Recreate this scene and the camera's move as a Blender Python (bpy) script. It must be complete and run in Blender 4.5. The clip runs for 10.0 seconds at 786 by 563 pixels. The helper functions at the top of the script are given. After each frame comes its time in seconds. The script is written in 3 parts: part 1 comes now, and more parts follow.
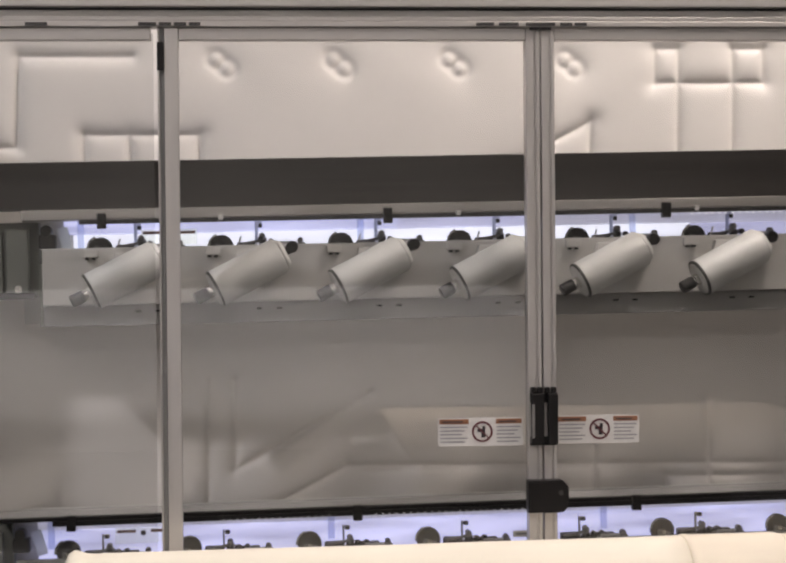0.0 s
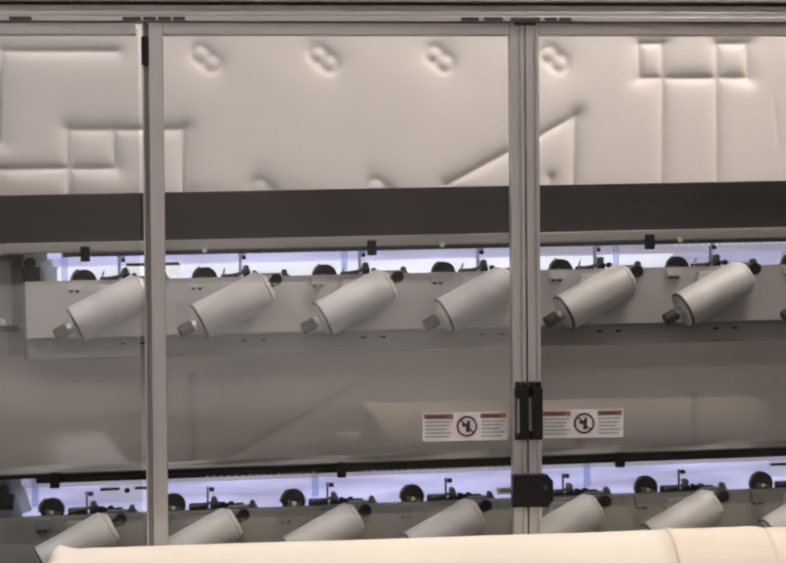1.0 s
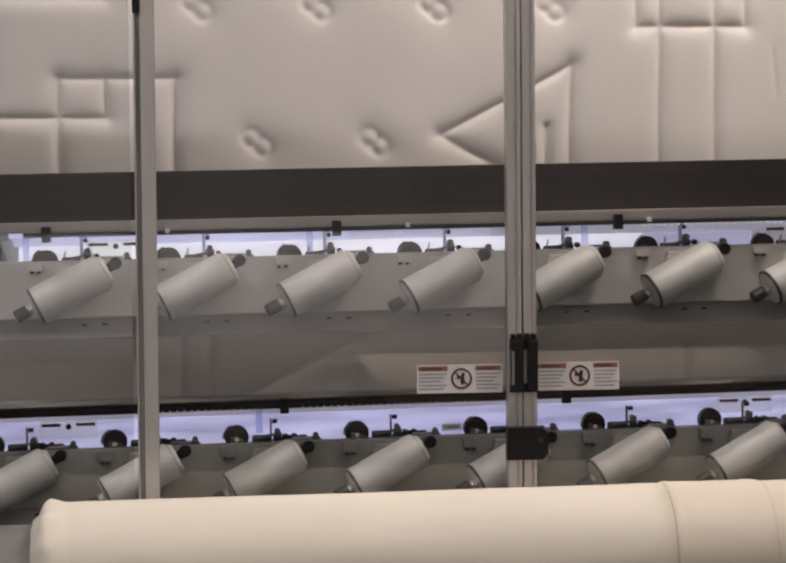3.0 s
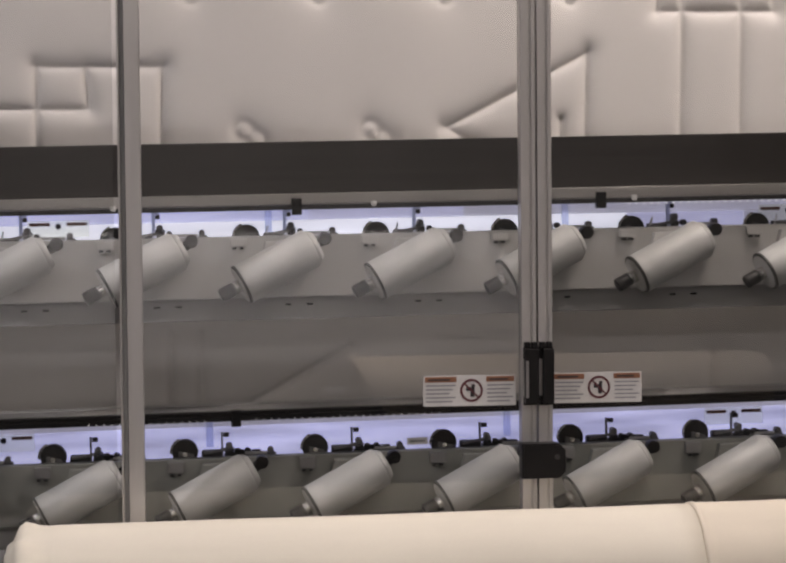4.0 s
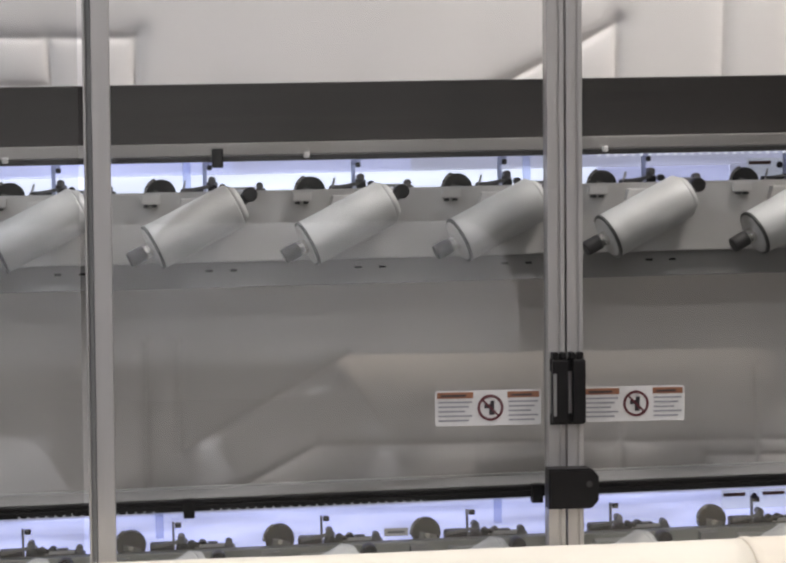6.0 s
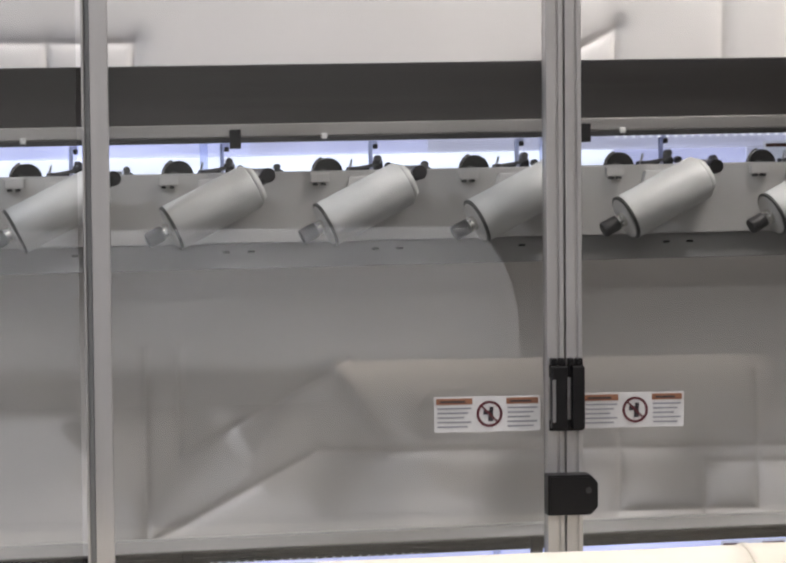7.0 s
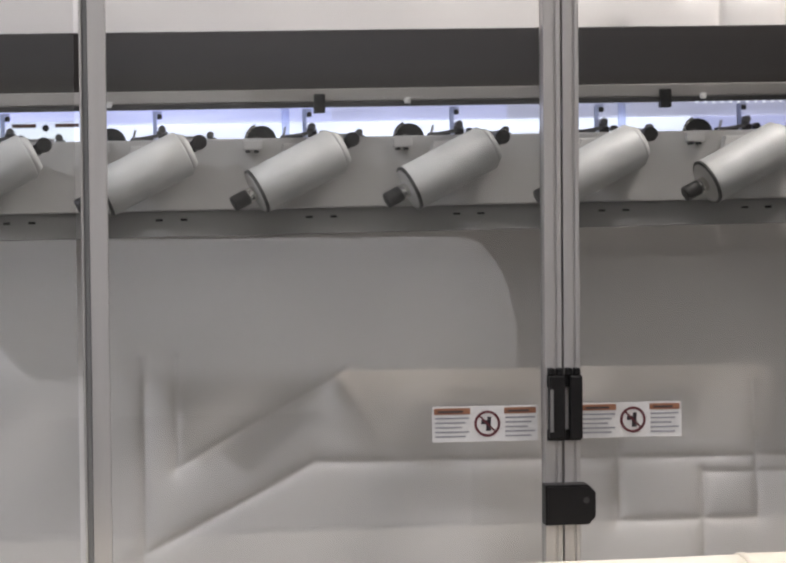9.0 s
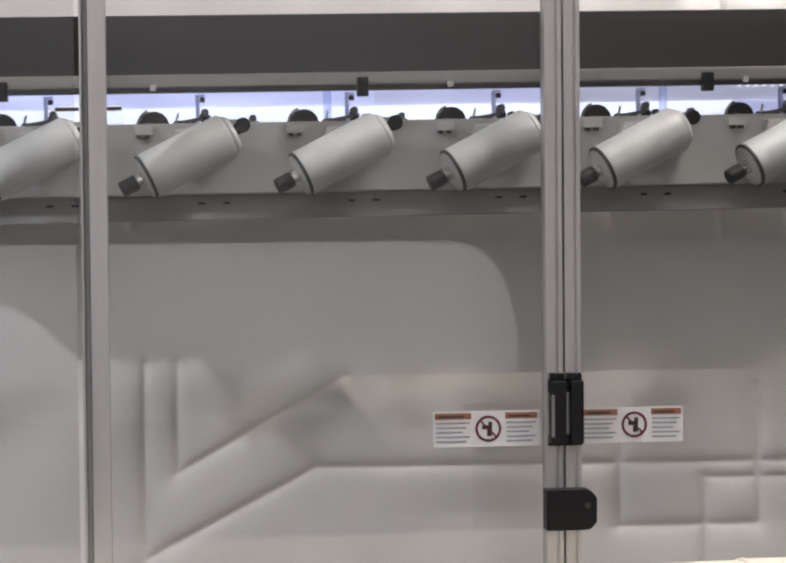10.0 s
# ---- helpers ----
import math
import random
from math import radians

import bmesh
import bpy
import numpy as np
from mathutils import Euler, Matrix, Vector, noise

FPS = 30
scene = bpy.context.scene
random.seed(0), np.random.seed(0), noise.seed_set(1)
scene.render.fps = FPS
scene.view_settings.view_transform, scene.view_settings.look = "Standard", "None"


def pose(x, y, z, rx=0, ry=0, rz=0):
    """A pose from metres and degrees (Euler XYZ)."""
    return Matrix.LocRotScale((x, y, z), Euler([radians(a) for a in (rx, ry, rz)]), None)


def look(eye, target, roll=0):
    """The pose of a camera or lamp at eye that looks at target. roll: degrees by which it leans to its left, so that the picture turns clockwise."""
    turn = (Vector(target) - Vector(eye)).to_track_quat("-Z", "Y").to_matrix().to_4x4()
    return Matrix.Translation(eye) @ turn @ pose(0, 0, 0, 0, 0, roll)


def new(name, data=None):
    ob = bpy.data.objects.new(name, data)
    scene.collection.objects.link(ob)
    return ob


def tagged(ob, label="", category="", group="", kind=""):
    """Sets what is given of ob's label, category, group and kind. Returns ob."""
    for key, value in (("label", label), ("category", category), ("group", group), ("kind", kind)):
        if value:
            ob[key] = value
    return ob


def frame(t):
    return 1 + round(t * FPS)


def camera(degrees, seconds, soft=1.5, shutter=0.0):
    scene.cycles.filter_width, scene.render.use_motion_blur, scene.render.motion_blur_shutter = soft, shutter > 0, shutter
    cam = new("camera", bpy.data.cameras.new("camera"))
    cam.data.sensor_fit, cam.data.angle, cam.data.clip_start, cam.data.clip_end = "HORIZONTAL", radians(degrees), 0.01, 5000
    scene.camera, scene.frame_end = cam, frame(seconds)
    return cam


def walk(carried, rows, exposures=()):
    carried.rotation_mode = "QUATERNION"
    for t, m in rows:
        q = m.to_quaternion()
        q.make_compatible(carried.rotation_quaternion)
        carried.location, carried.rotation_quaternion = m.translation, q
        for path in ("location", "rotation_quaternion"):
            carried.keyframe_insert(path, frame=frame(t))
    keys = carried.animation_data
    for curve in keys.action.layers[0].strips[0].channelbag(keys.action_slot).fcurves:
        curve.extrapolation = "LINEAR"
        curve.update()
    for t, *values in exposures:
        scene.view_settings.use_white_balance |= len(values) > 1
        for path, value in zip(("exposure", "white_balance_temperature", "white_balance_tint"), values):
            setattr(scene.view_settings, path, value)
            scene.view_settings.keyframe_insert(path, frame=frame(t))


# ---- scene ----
cam = camera(22, 10.0, soft=2.4)
PATH = [
    (0, -0.6417, -4.0926, 1.5227, -4.734, -0.628, -0.500),
    (0.5, -0.6417, -4.0893, 1.5227, -4.757, -0.707, -0.500),
    (1, -0.6417, -4.0945, 1.5227, -5.163, -0.779, -0.500),
    (1.5, -0.6417, -4.0844, 1.5227, -5.245, -1.072, -0.500),
    (2, -0.6417, -4.0895, 1.5227, -5.243, -1.213, -0.500),
    (2.5, -0.6417, -4.0886, 1.5227, -5.351, -1.725, -0.500),
    (2.7, -0.6417, -4.0804, 1.5227, -5.345, -1.954, -0.500),
    (3.8, -0.6417, -3.8342, 1.5227, -5.630, -2.323, -0.500),
    (4, -0.6417, -3.7432, 1.5227, -5.693, -2.240, -0.500),
    (4.5, -0.6417, -3.5539, 1.5227, -5.862, -2.624, -0.500),
    (5, -0.6417, -3.3305, 1.5227, -6.170, -2.827, -0.500),
    (5.5, -0.6417, -3.2576, 1.5227, -6.303, -2.818, -0.500),
    (5.7, -0.6417, -3.2551, 1.5227, -6.313, -2.701, -0.500),
    (6.8, -0.6417, -3.2521, 1.5227, -6.358, -2.393, -0.500),
    (7, -0.6417, -3.2501, 1.5227, -6.366, -2.364, -0.500),
    (7.5, -0.6417, -3.2525, 1.5227, -6.400, -2.300, -0.500),
    (8, -0.6417, -3.2540, 1.5227, -6.393, -2.135, -0.500),
    (8.5, -0.6417, -3.2527, 1.5227, -6.425, -2.094, -0.500),
    (9, -0.6417, -3.2527, 1.5227, -6.425, -2.083, -0.500),
    (9.5, -0.6417, -3.2540, 1.5227, -6.400, -1.956, -0.500),
    (10, -0.6417, -3.2448, 1.5227, -6.420, -1.955, -0.500),
]
UPPER_HEAD = [
    (0, -0.2916, 1.6201),
    (0.5, -0.2936, 1.5819),
    (1, -0.2941, 1.5412),
    (1.5, -0.2938, 1.5000),
    (2, -0.2938, 1.4604),
    (2.5, -0.3244, 1.4696),
    (2.7, -0.3362, 1.4734),
    (3.8, -0.4138, 1.5107),
    (4, -0.4300, 1.5213),
    (4.5, -0.4654, 1.5376),
    (5, -0.5044, 1.5578),
    (5.5, -0.5378, 1.5734),
    (5.7, -0.5503, 1.5780),
    (6.8, -0.5289, 1.6197),
    (7, -0.5173, 1.6283),
    (7.5, -0.4827, 1.6463),
    (8, -0.4455, 1.6663),
    (8.5, -0.4112, 1.6841),
    (9, -0.3721, 1.7040),
    (9.5, -0.3383, 1.7219),
    (10, -0.3000, 1.7395),
]
LOWER_HEAD = [
    (0, -0.3524, 0.9856),
    (0.5, -0.3522, 1.0238),
    (1, -0.3536, 1.0652),
    (1.5, -0.3526, 1.1011),
    (2, -0.3862, 1.1084),
    (2.5, -0.4234, 1.1065),
    (2.7, -0.4359, 1.1043),
    (3.8, -0.5273, 1.1004),
    (4, -0.5426, 1.1057),
    (4.5, -0.5845, 1.1018),
    (5, -0.5991, 1.0686),
    (5.5, -0.5978, 1.0318),
    (5.7, -0.5971, 1.0147),
    (6.8, -0.5964, 0.9265),
    (7.5, -0.5924, 0.8745),
    (8.5, -0.5464, 0.8265),
    (10, -0.4464, 0.7765),
]


def carried_view(x, y, z, heading, tilt, roll):
    return pose(x, y, z, 0, 0, heading) @ pose(0, 0, 0, 90 + tilt) @ pose(0, 0, 0, 0, 0, roll)


walk(cam, [(r[0], carried_view(*r[1:])) for r in PATH],
     exposures=[(0, -0.13, 6910, 15), (1, -0.22, 6960, 16), (2, -0.39, 7040, 16), (2.7, -0.50, 7050, 17), (3.8, -0.53, 6900, 17), (4.5, -0.45, 6760, 16), (5, -0.32, 6560, 14), (5.5, -0.20, 6390, 12), (7, 0.06, 6280, 11), (10, 0.06, 6350, 12)])

# ---- light ----
world = bpy.data.worlds.new("hall_air")
world.use_nodes = True
world.node_tree.nodes["Background"].inputs[0].default_value = (0.9, 0.95, 1.0, 1)
world.node_tree.nodes["Background"].inputs[1].default_value = 0.02
scene.world = world
scene.view_settings.exposure = 0.0


def area_lamp(name, eye, target, sx, sy, power, colour):
    data = bpy.data.lights.new(name, "AREA")
    data.shape, data.size, data.size_y, data.energy, data.color = "RECTANGLE", sx, sy, power, colour
    ob = new(name, data)
    ob.matrix_world = look(eye, target)
    return ob


COOL = (0.95, 0.95, 1.0)
area_lamp("assumed_lamp_light", (1.0, -0.44, 3.42), (-0.6, 0.3, 1.7), 1.4, 0.2, 80, (1.0, 0.94, 0.905))
area_lamp("assumed_lamp_light", (-2.95, -1.03, 3.42), (-0.6, 0.3, 1.2), 0.08, 0.08, 45, (0.91, 0.93, 1.0))
# Added fill for the machine's front; no such source is known.
area_lamp("assumed_lamp_light", (-1.8, -2.8, 3.42), (-1.0, 0.2, 2.0), 1.4, 0.5, 7, COOL)
# Added to brighten the forms that the panes mirror.
area_lamp("assumed_lamp_light", (-0.5, -5.0, 3.42), (-0.6, -5.8, 1.1), 2.8, 0.4, 300, COOL)


# ---- materials ----
def material(name, colour, rough=0.5, metal=0.0, vary=0.08, scale=6.0, fine=120.0, bump=0.0, stretch=(1, 1, 1), spec=0.5, dirt=0.0):
    """A surface with broad stains and a fine grain."""
    m = bpy.data.materials.new(name)
    m.use_nodes = True
    nt = m.node_tree
    b = nt.nodes["Principled BSDF"]
    co = nt.nodes.new("ShaderNodeTexCoord")
    mp = nt.nodes.new("ShaderNodeMapping")
    mp.inputs["Scale"].default_value = stretch
    nt.links.new(co.outputs["Object"], mp.inputs["Vector"])
    big = nt.nodes.new("ShaderNodeTexNoise")
    big.inputs["Scale"].default_value, big.inputs["Detail"].default_value = scale, 5
    small = nt.nodes.new("ShaderNodeTexNoise")
    small.inputs["Scale"].default_value, small.inputs["Detail"].default_value = fine, 3
    for n in (big, small):
        nt.links.new(mp.outputs["Vector"], n.inputs["Vector"])
    add = nt.nodes.new("ShaderNodeMath")
    add.operation = "MULTIPLY_ADD"
    add.inputs[1].default_value = 0.4
    nt.links.new(small.outputs["Fac"], add.inputs[0])
    nt.links.new(big.outputs["Fac"], add.inputs[2])
    ramp = nt.nodes.new("ShaderNodeMapRange")
    ramp.inputs["From Min"].default_value, ramp.inputs["From Max"].default_value = 0.45, 0.95
    ramp.inputs["To Min"].default_value, ramp.inputs["To Max"].default_value = 1 - vary, 1 + vary
    nt.links.new(add.outputs[0], ramp.inputs["Value"])
    mul = nt.nodes.new("ShaderNodeVectorMath")
    mul.operation = "SCALE"
    mul.inputs[0].default_value = colour
    nt.links.new(ramp.outputs["Result"], mul.inputs["Scale"])
    nt.links.new(mul.outputs["Vector"], b.inputs["Base Color"])
    rr = nt.nodes.new("ShaderNodeMapRange")
    rr.inputs["To Min"].default_value, rr.inputs["To Max"].default_value = max(0.02, rough - 0.08), min(1, rough + 0.08)
    nt.links.new(small.outputs["Fac"], rr.inputs["Value"])
    nt.links.new(rr.outputs["Result"], b.inputs["Roughness"])
    b.inputs["Metallic"].default_value = metal
    b.inputs["Specular IOR Level"].default_value = spec
    if bump:
        bp = nt.nodes.new("ShaderNodeBump")
        bp.inputs["Strength"].default_value, bp.inputs["Distance"].default_value = bump, 0.002
        nt.links.new(add.outputs[0], bp.inputs["Height"])
        nt.links.new(bp.outputs["Normal"], b.inputs["Normal"])
    return m


def glow(name, colour, strength, uneven=0.0):
    """A surface that gives off light, a little unevenly along its length."""
    m = bpy.data.materials.new(name)
    m.use_nodes = True
    nt = m.node_tree
    b = nt.nodes["Principled BSDF"]
    b.inputs["Base Color"].default_value = (0.8, 0.8, 0.8, 1)
    b.inputs["Emission Color"].default_value = (*colour, 1)
    b.inputs["Emission Strength"].default_value = strength
    if uneven:
        co, mp, n, r = (nt.nodes.new(k) for k in ("ShaderNodeTexCoord", "ShaderNodeMapping", "ShaderNodeTexNoise", "ShaderNodeMapRange"))
        mp.inputs["Scale"].default_value = (1.0, 1.0, 9.0)
        n.inputs["Scale"].default_value, n.inputs["Detail"].default_value = 5.0, 4
        r.inputs["From Min"].default_value, r.inputs["From Max"].default_value = 0.3, 0.7
        r.inputs["To Min"].default_value, r.inputs["To Max"].default_value = strength * (1 - uneven), strength * (1 + uneven)
        nt.links.new(co.outputs["Object"], mp.inputs["Vector"])
        nt.links.new(mp.outputs["Vector"], n.inputs["Vector"])
        nt.links.new(n.outputs["Fac"], r.inputs["Value"])
        nt.links.new(r.outputs["Result"], b.inputs["Emission Strength"])
    return m


def clear_sheet(name, tint, ior):
    m = bpy.data.materials.new(name)
    m.use_nodes = True
    nt = m.node_tree
    nt.nodes.remove(nt.nodes["Principled BSDF"])
    out = nt.nodes["Material Output"]
    see, gloss, mix = nt.nodes.new("ShaderNodeBsdfTransparent"), nt.nodes.new("ShaderNodeBsdfGlossy"), nt.nodes.new("ShaderNodeMixShader")
    fr = nt.nodes.new("ShaderNodeFresnel")
    fr.inputs["IOR"].default_value = ior
    see.inputs["Color"].default_value = (*tint, 1)
    gloss.inputs["Roughness"].default_value = 0.015
    nt.links.new(fr.outputs["Fac"], mix.inputs["Fac"])
    nt.links.new(see.outputs[0], mix.inputs[1])
    nt.links.new(gloss.outputs[0], mix.inputs[2])
    nt.links.new(mix.outputs[0], out.inputs["Surface"])
    return m


ALU = material("anodised_aluminium", (0.52, 0.50, 0.48), 0.42, 0.75, 0.07, 4, 90, 0.02, (12, 12, 0.6))
ALU_RAIL = material("aluminium_rail", (0.50, 0.48, 0.46), 0.42, 0.7, 0.08, 4, 90, 0.02, (0.6, 12, 12))
STEEL = material("brushed_cylinder", (0.62, 0.62, 0.60), 0.58, 0.25, 0.16, 16, 220, 0.03)
COLLAR = material("bright_steel", (0.75, 0.74, 0.70), 0.25, 0.9, 0.06, 30, 200)
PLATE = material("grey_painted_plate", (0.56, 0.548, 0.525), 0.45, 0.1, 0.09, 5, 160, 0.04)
# Darker copy of PLATE: the lower head's shade is put into the colour.
SHADED_PLATE = material("shaded_grey_plate", (0.25, 0.25, 0.225), 0.5, 0.1, 0.16, 7, 160, 0.04)
SKIRT = material("grey_skirt", (0.37, 0.36, 0.35), 0.65, 0.1, 0.09, 5, 160, 0.03)
BLACK = material("black_plastic", (0.010, 0.009, 0.009), 0.45, 0.0, 0.2, 20, 200, 0.04, spec=0.22)
DARK = material("dark_metal", (0.045, 0.043, 0.042), 0.45, 0.4, 0.25, 30, 200, 0.05)
BEAM = material("dark_beam", (0.046, 0.041, 0.039), 0.5, 0.2, 0.18, 5, 160, 0.05, (0.4, 10, 14), spec=0.3)
RIM = material("dark_rim", (0.06, 0.06, 0.055), 0.4, 0.3, 0.15)
GASKET = material("grey_gasket", (0.20, 0.195, 0.19), 0.6, 0.0, 0.12, 8, 160)
HINGE = material("grey_knob", (0.21, 0.205, 0.20), 0.45, 0.3, 0.15)
CLOTH = material("white_ticking", (0.78, 0.75, 0.72), 0.85, 0.0, 0.035, 5, 420, 0.18, spec=0.2)
ROLL = material("cream_ticking", (0.70, 0.655, 0.555), 0.75, 0.0, 0.06, 4, 380, 0.2, (0.5, 3, 3), spec=0.25)
SLEEVE = material("beige_ticking", (0.66, 0.60, 0.495), 0.75, 0.0, 0.06, 4, 380, 0.2, (0.5, 3, 3), spec=0.25)
WRAP = material("beige_wrap", (0.58, 0.49, 0.385), 0.7, 0.0, 0.08, 4, 200, 0.15, spec=0.25)
PAPER = material("aged_white_label", (0.60, 0.59, 0.58), 0.5, 0, 0.08, 25, 160)
WHITE = material("white_sticker", (0.80, 0.79, 0.77), 0.5, 0, 0.04, 20, 160)
ORANGE = material("orange_print", (0.25, 0.11, 0.06), 0.5, 0, 0.12, 40, 160)
RED = material("red_print", (0.10, 0.022, 0.028), 0.5, 0, 0.12, 40, 160)
INK = material("black_ink", (0.03, 0.025, 0.03), 0.5, 0, 0.12, 40, 160)
TEXT = material("grey_ink", (0.25, 0.25, 0.27), 0.5, 0, 0.12, 40, 160)
PANEL = glow("cool_diffuser", (0.54, 0.59, 1.0), 1.12, 0.25)
# Dimmer copies of the diffuser glow, for light that fades along the head.
PANEL_DIMMED = glow("dimmed_diffuser", (0.58, 0.62, 1.0), 0.84, 0.2)
PANEL_FAINT = glow("faint_diffuser", (0.68, 0.71, 1.0), 0.52, 0.2)
LIGHT = glow("cool_light_bar", (0.76, 0.82, 1.0), 1.5, 0.16)
LOW_PANEL = glow("violet_diffuser", (0.54, 0.585, 1.0), 1.12, 0.35)
LED = glow("led_dots", (0.85, 0.88, 1.0), 1.2)
LED_DIM = glow("led_dots_dim", (0.7, 0.76, 1.0), 0.12)


def film(name, colour):
    m = bpy.data.materials.new(name)
    m.use_nodes = True
    nodes = m.node_tree.nodes
    nodes.remove(nodes["Principled BSDF"])
    skin = nodes.new("ShaderNodeBsdfTranslucent")
    skin.inputs["Color"].default_value = (*colour, 1)
    m.node_tree.links.new(skin.outputs[0], nodes["Material Output"].inputs["Surface"])
    return m


FILM = film("backlit_decal", (0.98, 0.99, 0.94))
STAY = film("backlit_plastic", (0.80, 0.83, 0.94))
LAMP = glow("lamp_diffuser", (1.0, 0.96, 0.9), 6.0)
GLASS = clear_sheet("clear_acrylic", (0.905, 0.905, 0.895), 1.58)
WALL = material("painted_wall", (0.62, 0.60, 0.57), 0.8, 0, 0.06, 1.2, 60, 0.05)
REARWALL = material("grey_painted_wall", (0.15, 0.145, 0.145), 0.8, 0, 0.06, 1.2, 60, 0.05)
DARKWALL = material("dark_cladding", (0.10, 0.095, 0.085), 0.7, 0, 0.1, 1.2, 60, 0.05)
FLOOR = material("grey_floor", (0.042, 0.040, 0.038), 0.85, 0, 0.12, 1.5, 50, 0.05, spec=0.1)
GREENGREY = material("machine_paint", (0.20, 0.207, 0.185), 0.45, 0.2, 0.15, 10, 120, 0.03)


# ---- building helpers ----
def part(name, bm, mat, parent=None, label=""):
    me = bpy.data.meshes.new(name)
    bm.to_mesh(me)
    bm.free()
    me.materials.append(mat)
    ob = new(name, me)
    ob.parent = parent
    if label:
        ob["label"] = label
    return ob


def box(x0, x1, y0, y1, z0, z1, bevel=0.0, segs=2, bm=None):
    bm = bm or bmesh.new()
    vs = bmesh.ops.create_cube(bm, size=1.0)["verts"]
    for v in vs:
        v.co = Vector(((x0 + x1) / 2 + v.co.x * (x1 - x0), (y0 + y1) / 2 + v.co.y * (y1 - y0), (z0 + z1) / 2 + v.co.z * (z1 - z0)))
    if bevel:
        es = list({e for v in vs for e in v.link_edges})
        bmesh.ops.bevel(bm, geom=es, offset=bevel, segments=segs, affect="EDGES", profile=0.6)
    return bm


def rod(a, b, r0, r1=None, n=20, bevel=0.0, bm=None):
    bm = bm or bmesh.new()
    a, b = Vector(a), Vector(b)
    d = b - a
    m = Matrix.Translation((a + b) / 2) @ d.to_track_quat("Z", "Y").to_matrix().to_4x4()
    vs = bmesh.ops.create_cone(bm, cap_ends=True, segments=n, radius1=r0, radius2=r0 if r1 is None else r1, depth=d.length, matrix=m)["verts"]
    if bevel:
        es = [e for e in {e for v in vs for e in v.link_edges} if sum(len(f.verts) > 4 for f in e.link_faces) == 1]
        bmesh.ops.bevel(bm, geom=es, offset=bevel, segments=3, affect="EDGES", profile=0.5)
    for f in bm.faces:
        f.smooth = len(f.verts) == 4
    return bm


def lathe(rings, n=64, crumple=lambda x: 0.0, ragged=0.0, seed=0):
    """A turned form about the X axis: rings of (x, radius)."""
    bm = bmesh.new()
    loops = []
    for x, r in rings:
        loop = []
        for i in range(n):
            a = 2 * math.pi * i / n
            rr = r * (1 + ragged * noise.noise((x * 3 + seed, math.cos(a) * 1.6, math.sin(a) * 1.6))
                      + crumple(x) * noise.noise((x * 14 + seed, math.cos(a) * 5, math.sin(a) * 5))
                      + 0.25 * ragged * noise.noise((x * 30 + seed, math.cos(a) * 4 + x * 6, math.sin(a) * 4)))
            loop.append(bm.verts.new((x, rr * math.cos(a), rr * math.sin(a))))
        loops.append(loop)
    for p, q in zip(loops, loops[1:]):
        for i in range(n):
            f = bm.faces.new((p[i], p[(i + 1) % n], q[(i + 1) % n], q[i]))
            f.smooth = True
    bm.faces.new(loops[0][::-1])
    bm.faces.new(loops[-1])
    bmesh.ops.recalc_face_normals(bm, faces=bm.faces)
    return bm


def thing(name, label, category, group="", kind=""):
    return tagged(new(name), label, category, group, kind)


# ---- the hall ----
tagged(part("floor", box(-5, 5, -7.2, 2.2, -0.1, 0), FLOOR), "grey sealed concrete workshop floor", "floor", kind="structure")
tagged(part("ceiling", box(-5, 5, -7.2, 2.2, 3.6, 3.7), WALL), "plain light ceiling of the hall", "ceiling", kind="structure")
tagged(part("wall_west", box(-5.1, -5, -7.2, 2.2, 0, 3.6), WALL), "plain light painted hall wall", "wall", kind="structure")
tagged(part("wall_east", box(5, 5.1, -7.2, 2.2, 0, 3.6), WALL), "plain light painted hall wall", "wall", kind="structure")
tagged(part("wall_north", box(-5, 5, 2.2, 2.3, 0, 3.6), DARKWALL), "dark wall behind the machine", "wall", kind="structure")
tagged(part("wall_south", box(-5, 5, -7.3, -7.2, 0, 3.6), REARWALL), "plain mid-grey painted hall wall", "wall", kind="structure")


def ceiling_lamp(x, y, sx, sy):
    lamp = thing("ceiling_lamp", "assumed flat white ceiling lamp with a glowing diffuser, out of view", "lamp", "ceiling lamps")
    part("housing", box(x - sx / 2 - 0.02, x + sx / 2 + 0.02, y - sy / 2 - 0.02, y + sy / 2 + 0.02, 3.5, 3.6, 0.01), WHITE, lamp)
    part("diffuser", box(x - sx / 2, x + sx / 2, y - sy / 2, y + sy / 2, 3.47, 3.5, 0.005), LAMP, lamp)


ceiling_lamp(1.0, -0.44, 1.4, 0.2)
ceiling_lamp(-2.95, -1.03, 0.08, 0.08)
# Housings for the added fill lamp and the added rear lamp.
ceiling_lamp(-1.8, -2.8, 1.4, 0.5)
ceiling_lamp(-0.5, -5.0, 2.8, 0.4)


